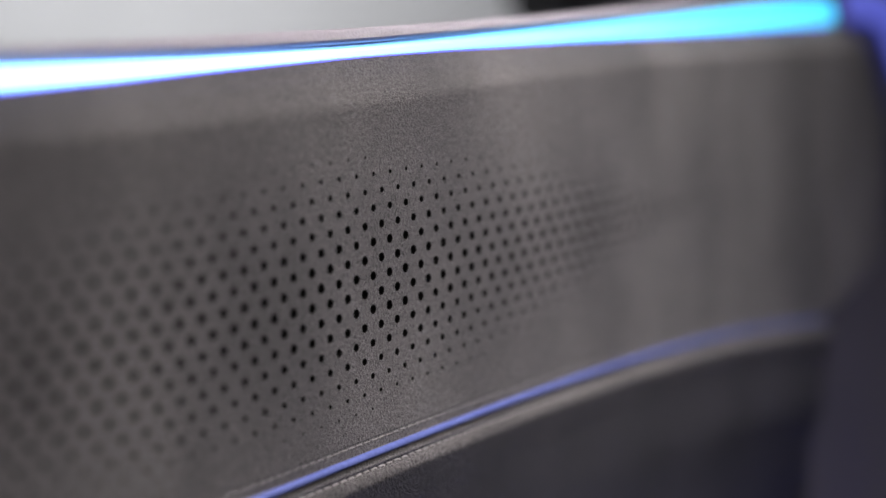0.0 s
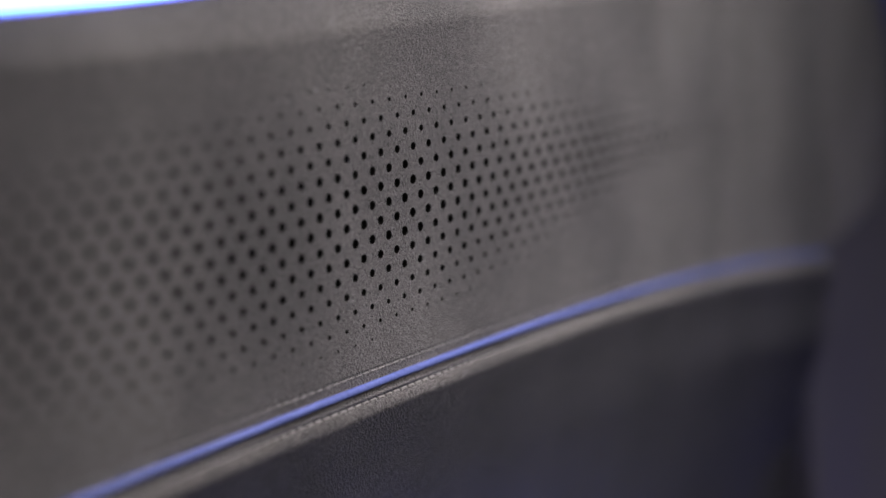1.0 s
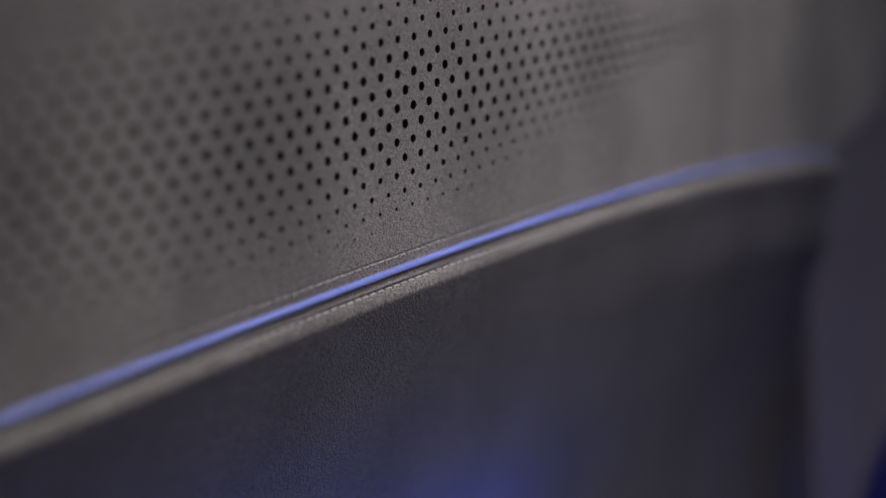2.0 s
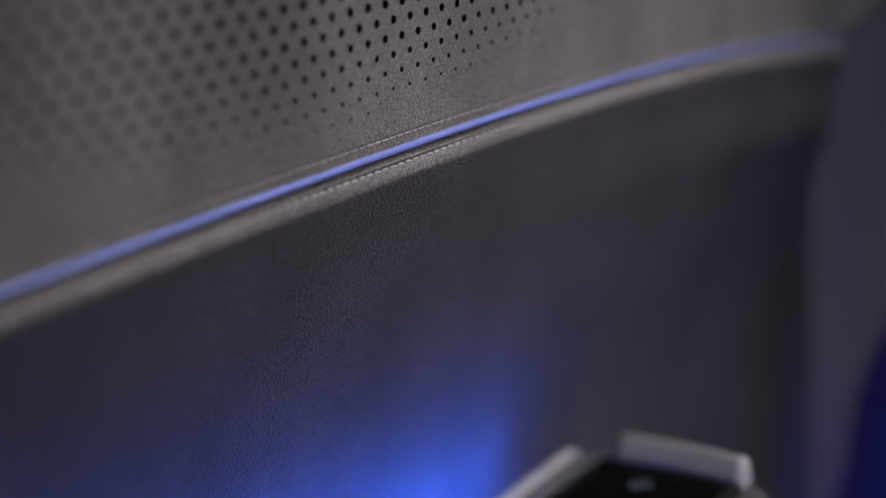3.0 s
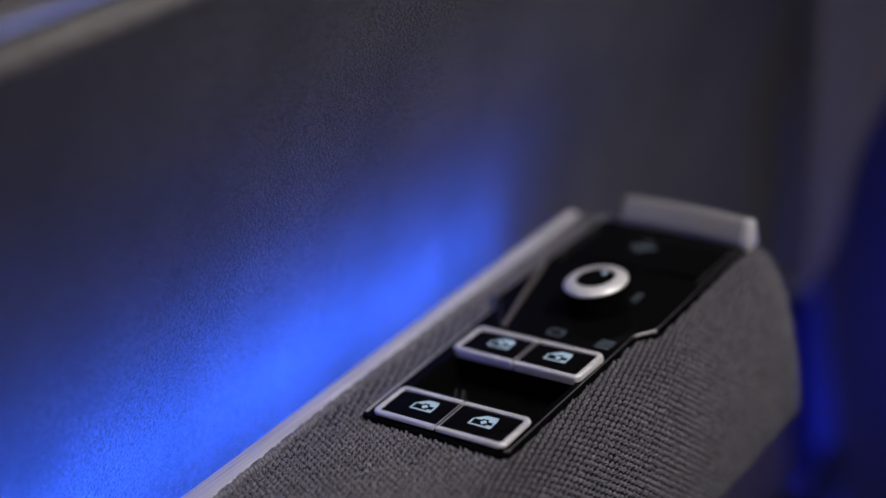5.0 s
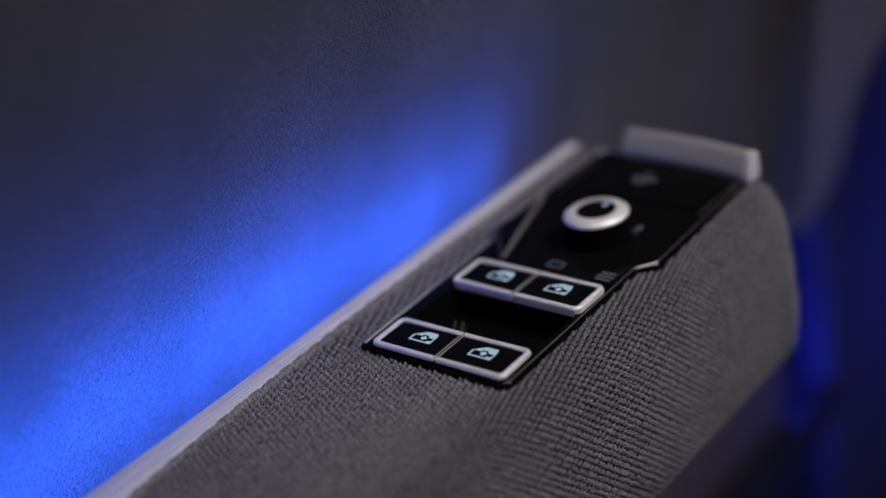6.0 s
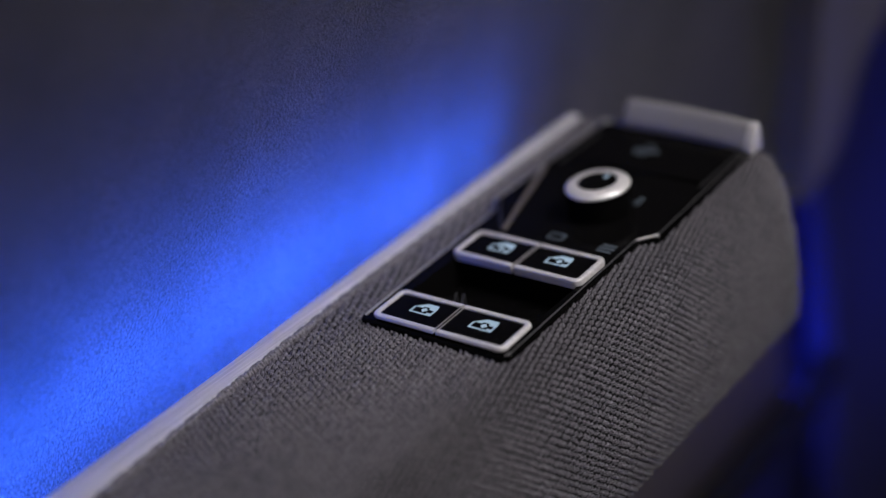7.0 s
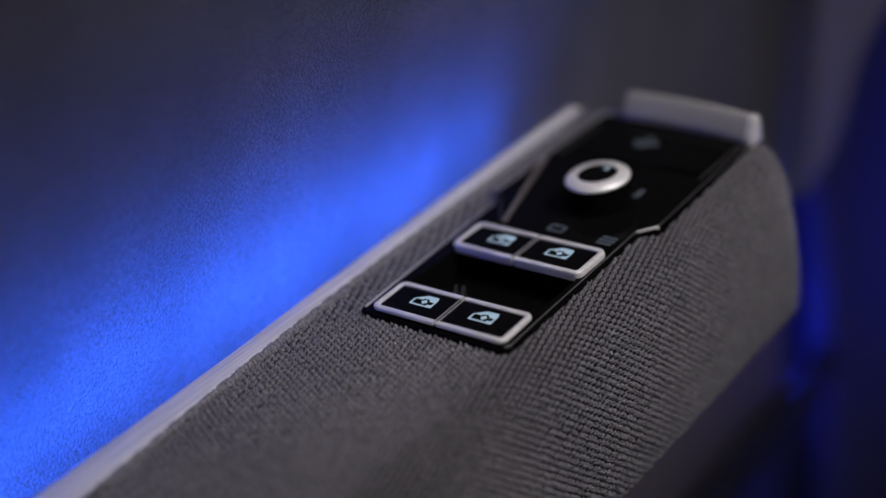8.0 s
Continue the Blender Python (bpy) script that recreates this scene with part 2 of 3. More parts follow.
slab("floor", (-4, -4, -0.85), (7, 4, -0.75), M_FLOOR, "smooth grey studio floor under the car", "floor")
slab("ceiling", (-4, -4, 2.6), (7, 4, 2.7), M_WALL, "white studio ceiling", "ceiling")
slab("wall_north", (-4, 4, -0.75), (7, 4.1, 2.6), M_WALL, "light grey studio wall beyond the car window", "wall")
slab("wall_south", (-4, -4.1, -0.75), (7, -4, 2.6), M_WALL, "light grey studio wall", "wall")
slab("wall_east", (7, -4, -0.75), (7.1, 4, 2.6), M_WALL, "light grey studio wall", "wall")
slab("wall_west", (-4.1, -4, -0.75), (-4, 4, 2.6), M_WALL, "light grey studio wall", "wall")

# ---------------------------------------------------------------- car door
LEAN = 0.22
# the upper trim is scaled about the camera's place: same outline in its view, but nearer and in focus
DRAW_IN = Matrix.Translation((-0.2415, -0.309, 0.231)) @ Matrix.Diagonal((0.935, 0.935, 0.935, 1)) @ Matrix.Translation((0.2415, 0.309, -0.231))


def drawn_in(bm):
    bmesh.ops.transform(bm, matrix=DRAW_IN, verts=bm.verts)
    return bm


def edge_near(x):
    """Cabin side of the metal edge, which bends in towards the rear."""
    return float(np.interp(x, (-0.42, -0.11, -0.045, 0.0, 0.06, 0.16), (-0.03, 0.0100, 0.0165, 0.0199, 0.0222, 0.0252)))


def edge_far(x):
    """Door side of the metal edge."""
    return float(np.interp(x, (-0.42, -0.12, -0.038, 0.0, 0.03, 0.09, 0.16), (0.015, 0.0230, 0.0254, 0.0274, 0.0287, 0.0304, 0.0313)))


def pad_y(z):
    return 0.005 - LEAN * (z - 0.155)


def pipe_z(x):
    return 0.1559 - 0.262 * max(0.0, x + 0.05) ** 3


def crease_z(x):
    return float(np.interp(x, (-0.42, 0.0, 0.14, 0.27, 0.52), (0.2690, 0.2702, 0.2746, 0.2762, 0.2756)))


door = thing("car_door", "grey suede car door trim with perforated pad and light strip", "car door", (0, 0.05, -0.35))
DOOR_X0, DOOR_X1 = -0.42, 0.52
PITCH, ROW, X_HOLE, Z_HOLE = 0.00825, 0.00567, 0.0788, 0.2221
J0, J1 = -9, 6
Z_LOW, Z_HIGH = Z_HOLE + (J0 - 0.5) * ROW, Z_HOLE + (J1 + 0.5) * ROW
FIELD_X0, FIELD_X1 = -0.22, 0.315


def pad_end(z):
    return DOOR_X1 - 6.0 * max(0.0, z - 0.2) ** 2


def pad_low(x):
    """Lower hem of the pad: along the piping, then up towards its front corner."""
    return pipe_z(min(x, 0.415)) + 0.0016 + 0.10 * max(0.0, x - 0.415) + 1.2 * max(0.0, x - 0.415) ** 2


def hole_radius(x, z):
    half = 0.051 * max(0.0, 1 - (abs(x - 0.035) / (0.250 if x > 0.035 else 0.36)) ** 1.8)
    u = (z - 0.2138) / max(half, 0.004)
    return 0.00152 * max(0.0, 1 - u * u) ** 1.05


def perforated_pad():
    bm = bmesh.new()

    def v(x, z, deep=0.0):
        if x > FIELD_X1:
            x = FIELD_X1 + (x - FIELD_X1) * (pad_end(z) - FIELD_X1) / (DOOR_X1 - FIELD_X1)
        return bm.verts.new((x, pad_y(z) + deep, z))

    for j in range(J0, J1 + 1):
        zc = Z_HOLE + j * ROW
        z0, z1 = zc - ROW / 2, zc + ROW / 2
        first = X_HOLE + 0.08 * (zc - Z_HOLE) + (PITCH / 2 if j % 2 else 0)
        i0, i1 = math.ceil((FIELD_X0 - first) / PITCH + 0.6), math.floor((FIELD_X1 - first) / PITCH - 0.6)
        for i in range(i0, i1 + 1):
            xc = first + i * PITCH
            x0 = FIELD_X0 if i == i0 else xc - PITCH / 2
            x1 = FIELD_X1 if i == i1 else xc + PITCH / 2
            r = hole_radius(xc, zc)
            c = [v(x0, z0), v(x1, z0), v(x1, z1), v(x0, z1)]
            if r < 0.0004:
                bm.faces.new(c)
                continue
            r *= random.uniform(0.95, 1.05)
            ang = [radians(225 + 30 * k) for k in range(12)]
            rim = [v(xc + r * math.cos(a), zc + 1.1 * r * math.sin(a)) for a in ang]
            low = [v(xc + r * 0.92 * math.cos(a), zc + r * math.sin(a), 0.0022) for a in ang]
            for q in range(4):
                for s in range(3):
                    a, b = rim[(3 * q + s) % 12], rim[(3 * q + s + 1) % 12]
                    bm.faces.new((c[q], b, a) if s < 2 else (c[q], c[(q + 1) % 4], b, a))
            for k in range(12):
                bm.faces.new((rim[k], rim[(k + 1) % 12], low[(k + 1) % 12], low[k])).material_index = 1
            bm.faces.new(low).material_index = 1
    # plain cloth round the perforated field
    xs = steps(DOOR_X0, FIELD_X0, 8) + [FIELD_X0 + (FIELD_X1 - FIELD_X0) * k / 40 for k in range(1, 41)] + [FIELD_X1 + (DOOR_X1 - FIELD_X1) * k / 16 for k in range(1, 17)]

    def sheet(xs, low, high, n):
        grid = [[v(x, low(x) + (high(x) - low(x)) * k / n) for k in range(n + 1)] for x in xs]
        for a, b in zip(grid, grid[1:]):
            for k in range(n):
                bm.faces.new((a[k], b[k], b[k + 1], a[k + 1]))

    sheet(xs, lambda x: Z_HIGH, crease_z, 2)
    sheet(xs, pad_low, lambda x: Z_LOW, 2)
    sheet(xs[:8], lambda x: Z_LOW, lambda x: Z_HIGH, 3)
    sheet(xs[47:], lambda x: Z_LOW, lambda x: Z_HIGH, 3)
    # turned-in lower hem
    hem = [[(x, pad_y(pad_low(x)) + d, pad_low(x) - e) for d, e in ((0, 0), (0.0001, 0.0008), (0.0004, 0.0018), (0.0012, 0.0028))] for x in xs]
    loft(hem, bm)
    return bm


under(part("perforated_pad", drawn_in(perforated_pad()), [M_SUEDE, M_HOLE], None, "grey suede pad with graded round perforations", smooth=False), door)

LONG_X = steps(DOOR_X0, DOOR_X1, 60)


def strip_low(x):
    return float(np.interp(x, (-0.42, -0.067, -0.032, 0.005, 0.07, 0.12, 0.2, 0.32, 0.48), (0.2868, 0.2884, 0.2889, 0.2901, 0.2917, 0.2925, 0.2931, 0.2933, 0.2949)))


def strip_high(x):
    return float(np.interp(x, (-0.42, -0.066, 0.0, 0.07, 0.115, 0.2, 0.32, 0.42, 0.48), (0.2950, 0.2949, 0.2947, 0.2955, 0.2968, 0.2996, 0.3041, 0.3079, 0.310)))


def ledge_top(x):
    return float(np.interp(x, (-0.42, -0.066, 0.0, 0.07, 0.12, 0.2, 0.48), (0.2990, 0.2998, 0.3007, 0.3018, 0.3028, 0.3055, 0.317)))


def shoulder(x):
    z = crease_z(x)
    top = strip_low(x) - 0.0002
    line = [(pad_y(z) + 0.0001, z), (pad_y(z) - 0.0003, z + 0.002), (pad_y(z) + 0.0012, z + 0.005), (-0.0140, top - 0.003), (-0.0125, top), (-0.006, top + 0.0005)]
    return [(min(x, pad_end(q)), y, q) for y, q in line]


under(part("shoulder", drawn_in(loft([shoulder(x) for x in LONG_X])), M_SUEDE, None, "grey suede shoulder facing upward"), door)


def strip_section(x):
    lo, hi = strip_low(x), strip_high(x)
    return [(x, -0.0085, lo), (x, -0.0105, lo + 0.0004), (x, -0.0118, (lo + hi) / 2), (x, -0.0105, hi - 0.0004), (x, -0.0085, hi)]


strip_x = steps(DOOR_X0, 0.474, 60)
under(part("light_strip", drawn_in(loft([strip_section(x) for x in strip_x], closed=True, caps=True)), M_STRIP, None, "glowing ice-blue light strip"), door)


# glowing tube added below the strip to draw its blue halo
halo_line = [(x, -0.0126, strip_low(x) - 0.0004) for x in steps(DOOR_X0, 0.46, 60)]
under(part("light_strip_halo", drawn_in(tube(halo_line, lambda i: max(0.0004, 0.0009 - 0.00002 * i), 8)), M_STRIP_HALO, None, "glowing blue tube for the halo below the light strip"), door)


def ledge_section(x):
    hi, top = strip_high(x) + 0.0002, ledge_top(x)
    line = [(-0.004, hi), (-0.0112, hi), (-0.0112, hi + 0.0007), (-0.0138, hi + 0.0009), (-0.0146, hi + 0.0017), (-0.0143, top - 0.0016), (-0.0132, top - 0.0004), (-0.0110, top + 0.0001), (0.06, top + 0.0004), (0.10, top - 0.004), (0.10, top - 0.025), (-0.004, top - 0.0045)]
    return [(x, y, z) for y, z in line]


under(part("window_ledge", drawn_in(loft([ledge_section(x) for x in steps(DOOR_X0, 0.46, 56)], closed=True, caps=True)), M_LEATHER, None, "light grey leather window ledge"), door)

NICHE_X0, NICHE_X1 = -0.42, 0.430


def niche_section(x):
    zp = pipe_z(x)
    shift = pad_y(zp) - pad_y(0.1572)
    head = [(0.0048, zp + 0.0034), (0.0036, zp - 0.0006), (0.0047, zp - 0.0033), (0.0025, zp - 0.0046), (0.0010, zp - 0.0060), (0.0006, zp - 0.0078), (0.0014, zp - 0.0102), (0.0034, zp - 0.0140), (0.0060, zp - 0.0190), (0.0092, zp - 0.0250)]
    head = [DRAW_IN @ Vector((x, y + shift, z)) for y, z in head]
    out = head[-1]
    wall = [(0.0000, 0.116), (0.0115, 0.094), (0.0225, 0.071), (0.0335, 0.047), (0.0440, 0.023), (0.0525, 0.000), (0.0575, -0.022), (0.0590, -0.05), (0.0590, -0.155)]
    drop = 0.1383 - out.z
    body = [Vector((x + (out.x - x) * max(0.0, min(1.0, z / 0.11)), y, z - drop * max(0.0, 1 - k / 4))) for k, (y, z) in enumerate(wall)]
    return smooth_line(head + body, 81)


def skirt_section(x):
    return [(x, 0.0593, -0.151), (x, 0.0580, -0.155), (x, 0.0580, -0.23), (x, 0.0580, -0.332), (x, 0.0585, -0.333), (x, 0.060, -0.3335)]


niche_rows = [niche_section(x) for x in steps(NICHE_X0, NICHE_X1, 90)]
roll_rows = [niche_section(x) for x in steps(NICHE_X0, 0.428, 90)]
under(part("niche_panel", loft([r[24:] for r in niche_rows]), M_NICHE_SHADE, None, "suede panel curving in, its shade painted dark below the grey edge"), door)
under(part("seam_roll", loft([r[:25] for r in roll_rows]), M_SUEDE, None, "rolled grey suede edge below the piping"), door)

pipe_line = [(x, pad_y(pipe_z(x)) - 0.0006, pipe_z(x)) for x in steps(DOOR_X0, 0.425, 90)]
under(part("piping", drawn_in(tube(pipe_line, 0.00138, 14)), M_PIPING, None, "periwinkle blue leather piping"), door)


def stitch_mesh(length, radius):
    bm = tube([(-length / 2, 0, -radius * 0.6), (-length * 0.3, 0, 0), (length * 0.3, 0, 0), (length / 2, 0, -radius * 0.6)], radius, 6)
    me = bpy.data.meshes.new("stitch")
    bm.to_mesh(me)
    bm.free()
    me.materials.append(M_THREAD)
    for p in me.polygons:
        p.use_smooth = True
    return me


def seam(name, dz, dy, pitch, mesh, groove=0.0007, wide=0.0005):
    # a dark cord stands for the shade in the seam's groove
    holder = under(part(name, drawn_in(tube([(x, pad_y(pipe_z(x) + dz) + dy + 0.0002, pipe_z(x) + dz + groove) for x in steps(-0.16, 0.40, 60)], wide, 6)), M_SEAM_SHADE, None, "dark cord for the seam groove's shade, with grey stitches"), door)
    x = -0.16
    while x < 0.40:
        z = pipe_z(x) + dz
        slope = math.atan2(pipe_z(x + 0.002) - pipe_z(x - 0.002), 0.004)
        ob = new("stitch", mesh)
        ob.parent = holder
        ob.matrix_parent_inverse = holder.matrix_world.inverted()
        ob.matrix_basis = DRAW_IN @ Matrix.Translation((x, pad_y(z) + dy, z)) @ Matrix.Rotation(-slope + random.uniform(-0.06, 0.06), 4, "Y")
        x += pitch * random.uniform(0.97, 1.03)


seam("upper_seam", 0.0047, -0.0001, 0.0037, stitch_mesh(0.0028, 0.00026), 0.0010, 0.0004)
seam("lower_seam", -0.0046, -0.0034, 0.0038, stitch_mesh(0.0028, 0.00052))

under(part("lower_skirt", loft([skirt_section(x) for x in steps(NICHE_X0, 0.370, 60)]), M_SKIRT, None, "dark brown plastic skirt below the niche"), door)

# end of the niche: a grey panel that stands proud of the door, cut off at a slant below
END_TOP = [(0.452, 0.0330, 0.160), (0.500, 0.0260, 0.160), (0.540, 0.0220, 0.165), (0.590, 0.0140, 0.170), (0.640, 0.0050, 0.175)]
END_LOW = [(0.3650, 0.0330, -0.1496), (0.3935, 0.0260, -0.1251), (0.4170, 0.0220, -0.0834), (0.4525, 0.0140, -0.0495), (0.4973, 0.0050, -0.0248)]
end_top, end_low = smooth_line(END_TOP, 30), smooth_line(END_LOW, 30)
end_rows = [[a.lerp(b, k / 15) for k in range(16)] for a, b in zip(end_low, end_top)]
end_rows = [[p + Vector((back * 0.2, back, 0)) for p in end_rows[0]] for back in (0.045, 0.02, 0.004, 0.0012)] + [[p + Vector((0.001, 0, 0)) for p in end_rows[0]]] + end_rows[1:]
end_rows = [[r[0] + Vector((0, 0.016, 0.001)), r[0] + Vector((0, 0.002, -0.0006))] + r for r in end_rows]
under(part("end_upright", loft(end_rows), M_ENDTRIM, None, "grey plastic panel closing the niche"), door)

# door body behind the trim
under(part("door_shell", box(bmesh.new(), (-0.42, 0.105, -0.66), (0.72, 0.145, 0.27), 0.006), M_LOWER, None, "dark door shell"), door)
under(part("lower_panel", box(bmesh.new(), (-0.42, 0.082, -0.64), (0.70, 0.1045, 0.11), 0.006), M_LOWER_GREY, None, "grained plastic lower door panel"), door)
under(part("front_trim", box(bmesh.new(), (0.47, 0.036, 0.115), (0.95, 0.1045, 0.42), 0.006, 3), M_ENDTRIM, None, "dark trim at the front of the door"), door)
rim_line = [(x, 0.045, -0.3005) for x in steps(-0.42, 0.404, 30)] + [(0.409, 0.048, -0.3000), (0.412, 0.053, -0.2995)]
under(part("pocket_rim", tube(rim_line, 0.0100, 14), M_LOWER, None, "dark rounded rim of the door pocket"), door)
under(part("pocket_lip", box(bmesh.new(), (-0.42, 0.050, -0.338), (0.408, 0.056, -0.309), 0.002), M_LOWER_GREY, None, "grey plastic lip under the rim"), door)
under(part("front_post", box(bmesh.new(), (0.428, 0.050, -0.62), (0.70, 0.078, -0.060), 0.008, 3), M_POST, None, "dark grey plastic post at the front"), door)
# light guides: below the back of the armrest's edge and behind the niche's lower edge
guide_rows = [[(x, edge_far(x) + 0.0046, -0.0166), (x, edge_far(x) - 0.0010, -0.0122)] for x in steps(-0.20, 0.130, 24)]
under(part("niche_light", loft(guide_rows), M_LED, None, "blue niche light behind the armrest", smooth=False), door)
pocket_line = [p + Vector((0.012, 0.040, 0.034)) for p in end_low]
under(part("pocket_light", tube(pocket_line, 0.002, 8), M_POCKET_LED, None, "blue light guide behind the lower edge"), door)
rim_light = [(x, 0.062, -0.341) for x in steps(0.10, 0.380, 12)] + [(0.384, 0.066, -0.325), (0.380, 0.070, -0.29)] + [(0.378, 0.070, z) for z in steps(-0.27, -0.18, 6)]
under(part("rim_light", tube(smooth_line(rim_light, 50), 0.0015, 8), M_RIM_LED, None, "blue light guide behind the pocket rim"), door)
# glowing tube set by the camera's view, for the blue glow at the corner
corner_line = smooth_line([(0.6030, 0.026, 0.3160), (0.6420, 0.026, 0.3120), (0.6600, 0.026, 0.2990), (0.6660, 0.026, 0.2720), (0.6720, 0.026, 0.2400)], 24)
under(part("corner_glow", tube(corner_line, lambda i: 0.0130 - 0.0004 * i, 10), M_CORNER_GLOW, None, "dim glowing tube for the blue glow at the front corner"), door)

# unseen block added beside the door, in place of a dashboard, to keep light off the pocket
shade_block = tagged(part("dashboard", box(bmesh.new(), (0.40, -1.20, -0.40), (1.10, -0.13, 0.10), 0.03, 4), M_DASH), "unseen dark block that shades the door pocket", "dashboard", kind="structure")

footwell = bmesh.new()
footwell.faces.new([footwell.verts.new(p) for p in ((0.46, -0.127, -0.268), (0.78, -0.127, -0.268), (0.78, -0.127, -0.262), (0.46, -0.127, -0.262))])
part("footwell_light", footwell, M_FOOT_LED, shade_block, "blue footwell light guide", smooth=False)

# window pane and wing mirror outside
pane = tagged(part("window_1", box(bmesh.new(), (-0.40, 0.106, 0.272), (0.60, 0.110, 0.72)), M_GLASS, smooth=False), "clear car window pane above the ledge", "window", kind="structure")
pane.visible_shadow = False
mirror = thing("wing_mirror", "dark wing mirror housing outside the car window", "wing mirror", (0.70, 0.36, 0.39))
under(part("housing", box(bmesh.new(), (0.775, 0.30, 0.392), (1.00, 0.46, 0.52), 0.03, 4), M_DASH, None, "dark mirror housing"), mirror)
under(part("stalk", tube([(0.70, 0.14, 0.262), (0.74, 0.16, 0.32), (0.80, 0.25, 0.38), (0.84, 0.34, 0.42)], 0.018, 12), M_DASH, None), mirror)

# ---------------------------------------------------------------- armrest
arm = thing("armrest", "charcoal knit-cloth armrest with brushed metal edge on the door", "armrest", (0, -0.03, -0.07))
ARM_Z = -0.003


ARM_LINE = [(0.0165, -0.020), (0.0165, -0.012), (0.0165, -0.0065), (0.0162, -0.0044), (0.0152, -0.0033), (0.0130, ARM_Z), (-0.030, ARM_Z), (-0.054, -0.0033), (-0.0605, -0.0050), (-0.0655, -0.0085), (-0.0690, -0.0140), (-0.0710, -0.0210), (-0.0735, -0.0350), (-0.0744, -0.0530), (-0.0736, -0.0690), (-0.0700, -0.0770), (-0.0500, -0.0810), (0.0, -0.0830)]


KNIT_ROW, KNIT_LOOP, KNIT_DEEP = 0.00215, 0.00228, 0.00150


def arm_section(x, n):
    """The cushion's outline at x, at even steps of arc length."""
    t = max(0.0, (x - 0.146) / 0.012)
    pull = 0.006 * (1 - math.sqrt(max(0.0, 1 - min(t, 1.0) ** 2)))
    out = [(y + pull * max(0.0, min(1.0, (-y - 0.045) / 0.05)), z, 0) for y, z in ARM_LINE]
    line = np.array([p[:2] for p in smooth_line(out, 400)])
    run = np.r_[0, np.cumsum(np.linalg.norm(np.diff(line, axis=0), axis=1))]
    at = np.linspace(0, run[-1], n)
    return np.stack([np.full(n, x), np.interp(at, run, line[:, 0]), np.interp(at, run, line[:, 1])], 1)


def knit_cushion(name, label):
    """The cushion with its woven yarn: long knobs staggered row by row, as real relief."""
    n = 900
    xs = np.r_[np.linspace(-0.42, -0.145, 24), np.arange(-0.14, 0.146, 0.00026), 0.146 + 0.012 * np.sin(np.radians(np.linspace(0, 90, 40)))]
    flat = arm_section(0.0, n)
    grid = np.array([flat + (x, 0, 0) if x <= 0.146 else arm_section(x, n) for x in xs])
    follow = np.clip((grid[:, :, 1] - 0.008) / 0.006, 0, 1)
    grid[:, :, 1] += follow * np.array([edge_near(x) - 0.0166 for x in xs])[:, None]
    # the cloth is cut out where the switch panel drops in
    sunk = (grid[:, :, 0] > 0.003) & (grid[:, :, 0] < 0.146) & (grid[:, :, 1] > -0.0545) & (grid[:, :, 1] < 0.002) & (grid[:, :, 2] > -0.01)
    du, dv = np.gradient(grid, axis=0), np.gradient(grid, axis=1)
    normal = np.cross(du, dv)
    normal /= np.linalg.norm(normal, axis=2, keepdims=True) + 1e-12
    if normal[200, n // 3, 2] < 0:
        normal = -normal
    u = np.r_[0, np.cumsum(np.linalg.norm(np.diff(grid[:, n // 3], axis=0), axis=1))][:, None] + np.zeros((1, n))
    v = np.linspace(0, np.linalg.norm(np.diff(flat, axis=0), axis=1).sum(), n)[None] + np.zeros((len(xs), 1))
    wob = 0.00010 * (np.sin(u * 610 + 3 * np.sin(v * 330)) + np.sin(v * 520 + 2.6 * np.sin(u * 410 + 1)))
    # the weave runs aslant over the cushion
    row = (0.72 * u - 0.69 * v + wob) / KNIT_ROW
    r = np.round(row)
    along = (0.72 * v + 0.69 * u + wob) / KNIT_LOOP + 0.5 * (r % 2)
    # each knob of yarn sits, leans and swells a little in its own way
    c = np.round(along)
    odd = np.sin(r * 12.9898 + c * 78.233) * 43758.5453
    odd -= np.floor(odd)
    odd2 = np.sin(r * 39.346 + c * 11.135) * 24634.6345
    odd2 -= np.floor(odd2)
    da = along - c + 0.05 * (odd2 - 0.5)
    dr = row - r - 0.28 * da + 0.3 * (odd2 - 0.5) * da + 0.05 * (odd - 0.5)
    dome = np.clip(1 - 0.84 * (np.abs(dr) / 0.5) ** 2.2 - 1.05 * (np.abs(da) / 0.5) ** 2.0, 0, 1)
    fibre = 0.20 * np.sin(u * 5200 + 5 * np.sin(v * 900)) * np.sin(v * 3600 + 4 * np.sin(u * 800))
    fade = np.clip((v - 0.0172) / 0.003, 0, 1)
    grid = grid + normal * ((dome * (0.74 + 0.46 * odd + fibre) * fade - 0.85) * KNIT_DEEP)[..., None] * (xs > -0.143)[:, None, None]
    grid[sunk, 2] -= 0.016
    m = len(xs)
    index = np.arange(m * n).reshape(m, n)
    quads = np.stack([index[:-1, :-1], index[1:, :-1], index[1:, 1:], index[:-1, 1:]], -1).reshape(-1, 4)
    me = bpy.data.meshes.new(name)
    me.vertices.add(m * n)
    me.vertices.foreach_set("co", grid.reshape(-1))
    me.loops.add(quads.size)
    me.loops.foreach_set("vertex_index", quads.reshape(-1).astype(np.int32))
    me.polygons.add(len(quads))
    me.polygons.foreach_set("loop_start", np.arange(0, quads.size, 4, dtype=np.int32))
    uvs = me.uv_layers.new(name="UVMap")
    uvs.data.foreach_set("uv", np.stack([u, v], -1).reshape(-1, 2)[quads.reshape(-1)].reshape(-1))
    me.update(calc_edges=True)
    me.polygons.foreach_set("use_smooth", np.ones(len(quads), dtype=bool))
    me.materials.append(M_KNIT)
    me.materials.append(M_GAP_SHADE)
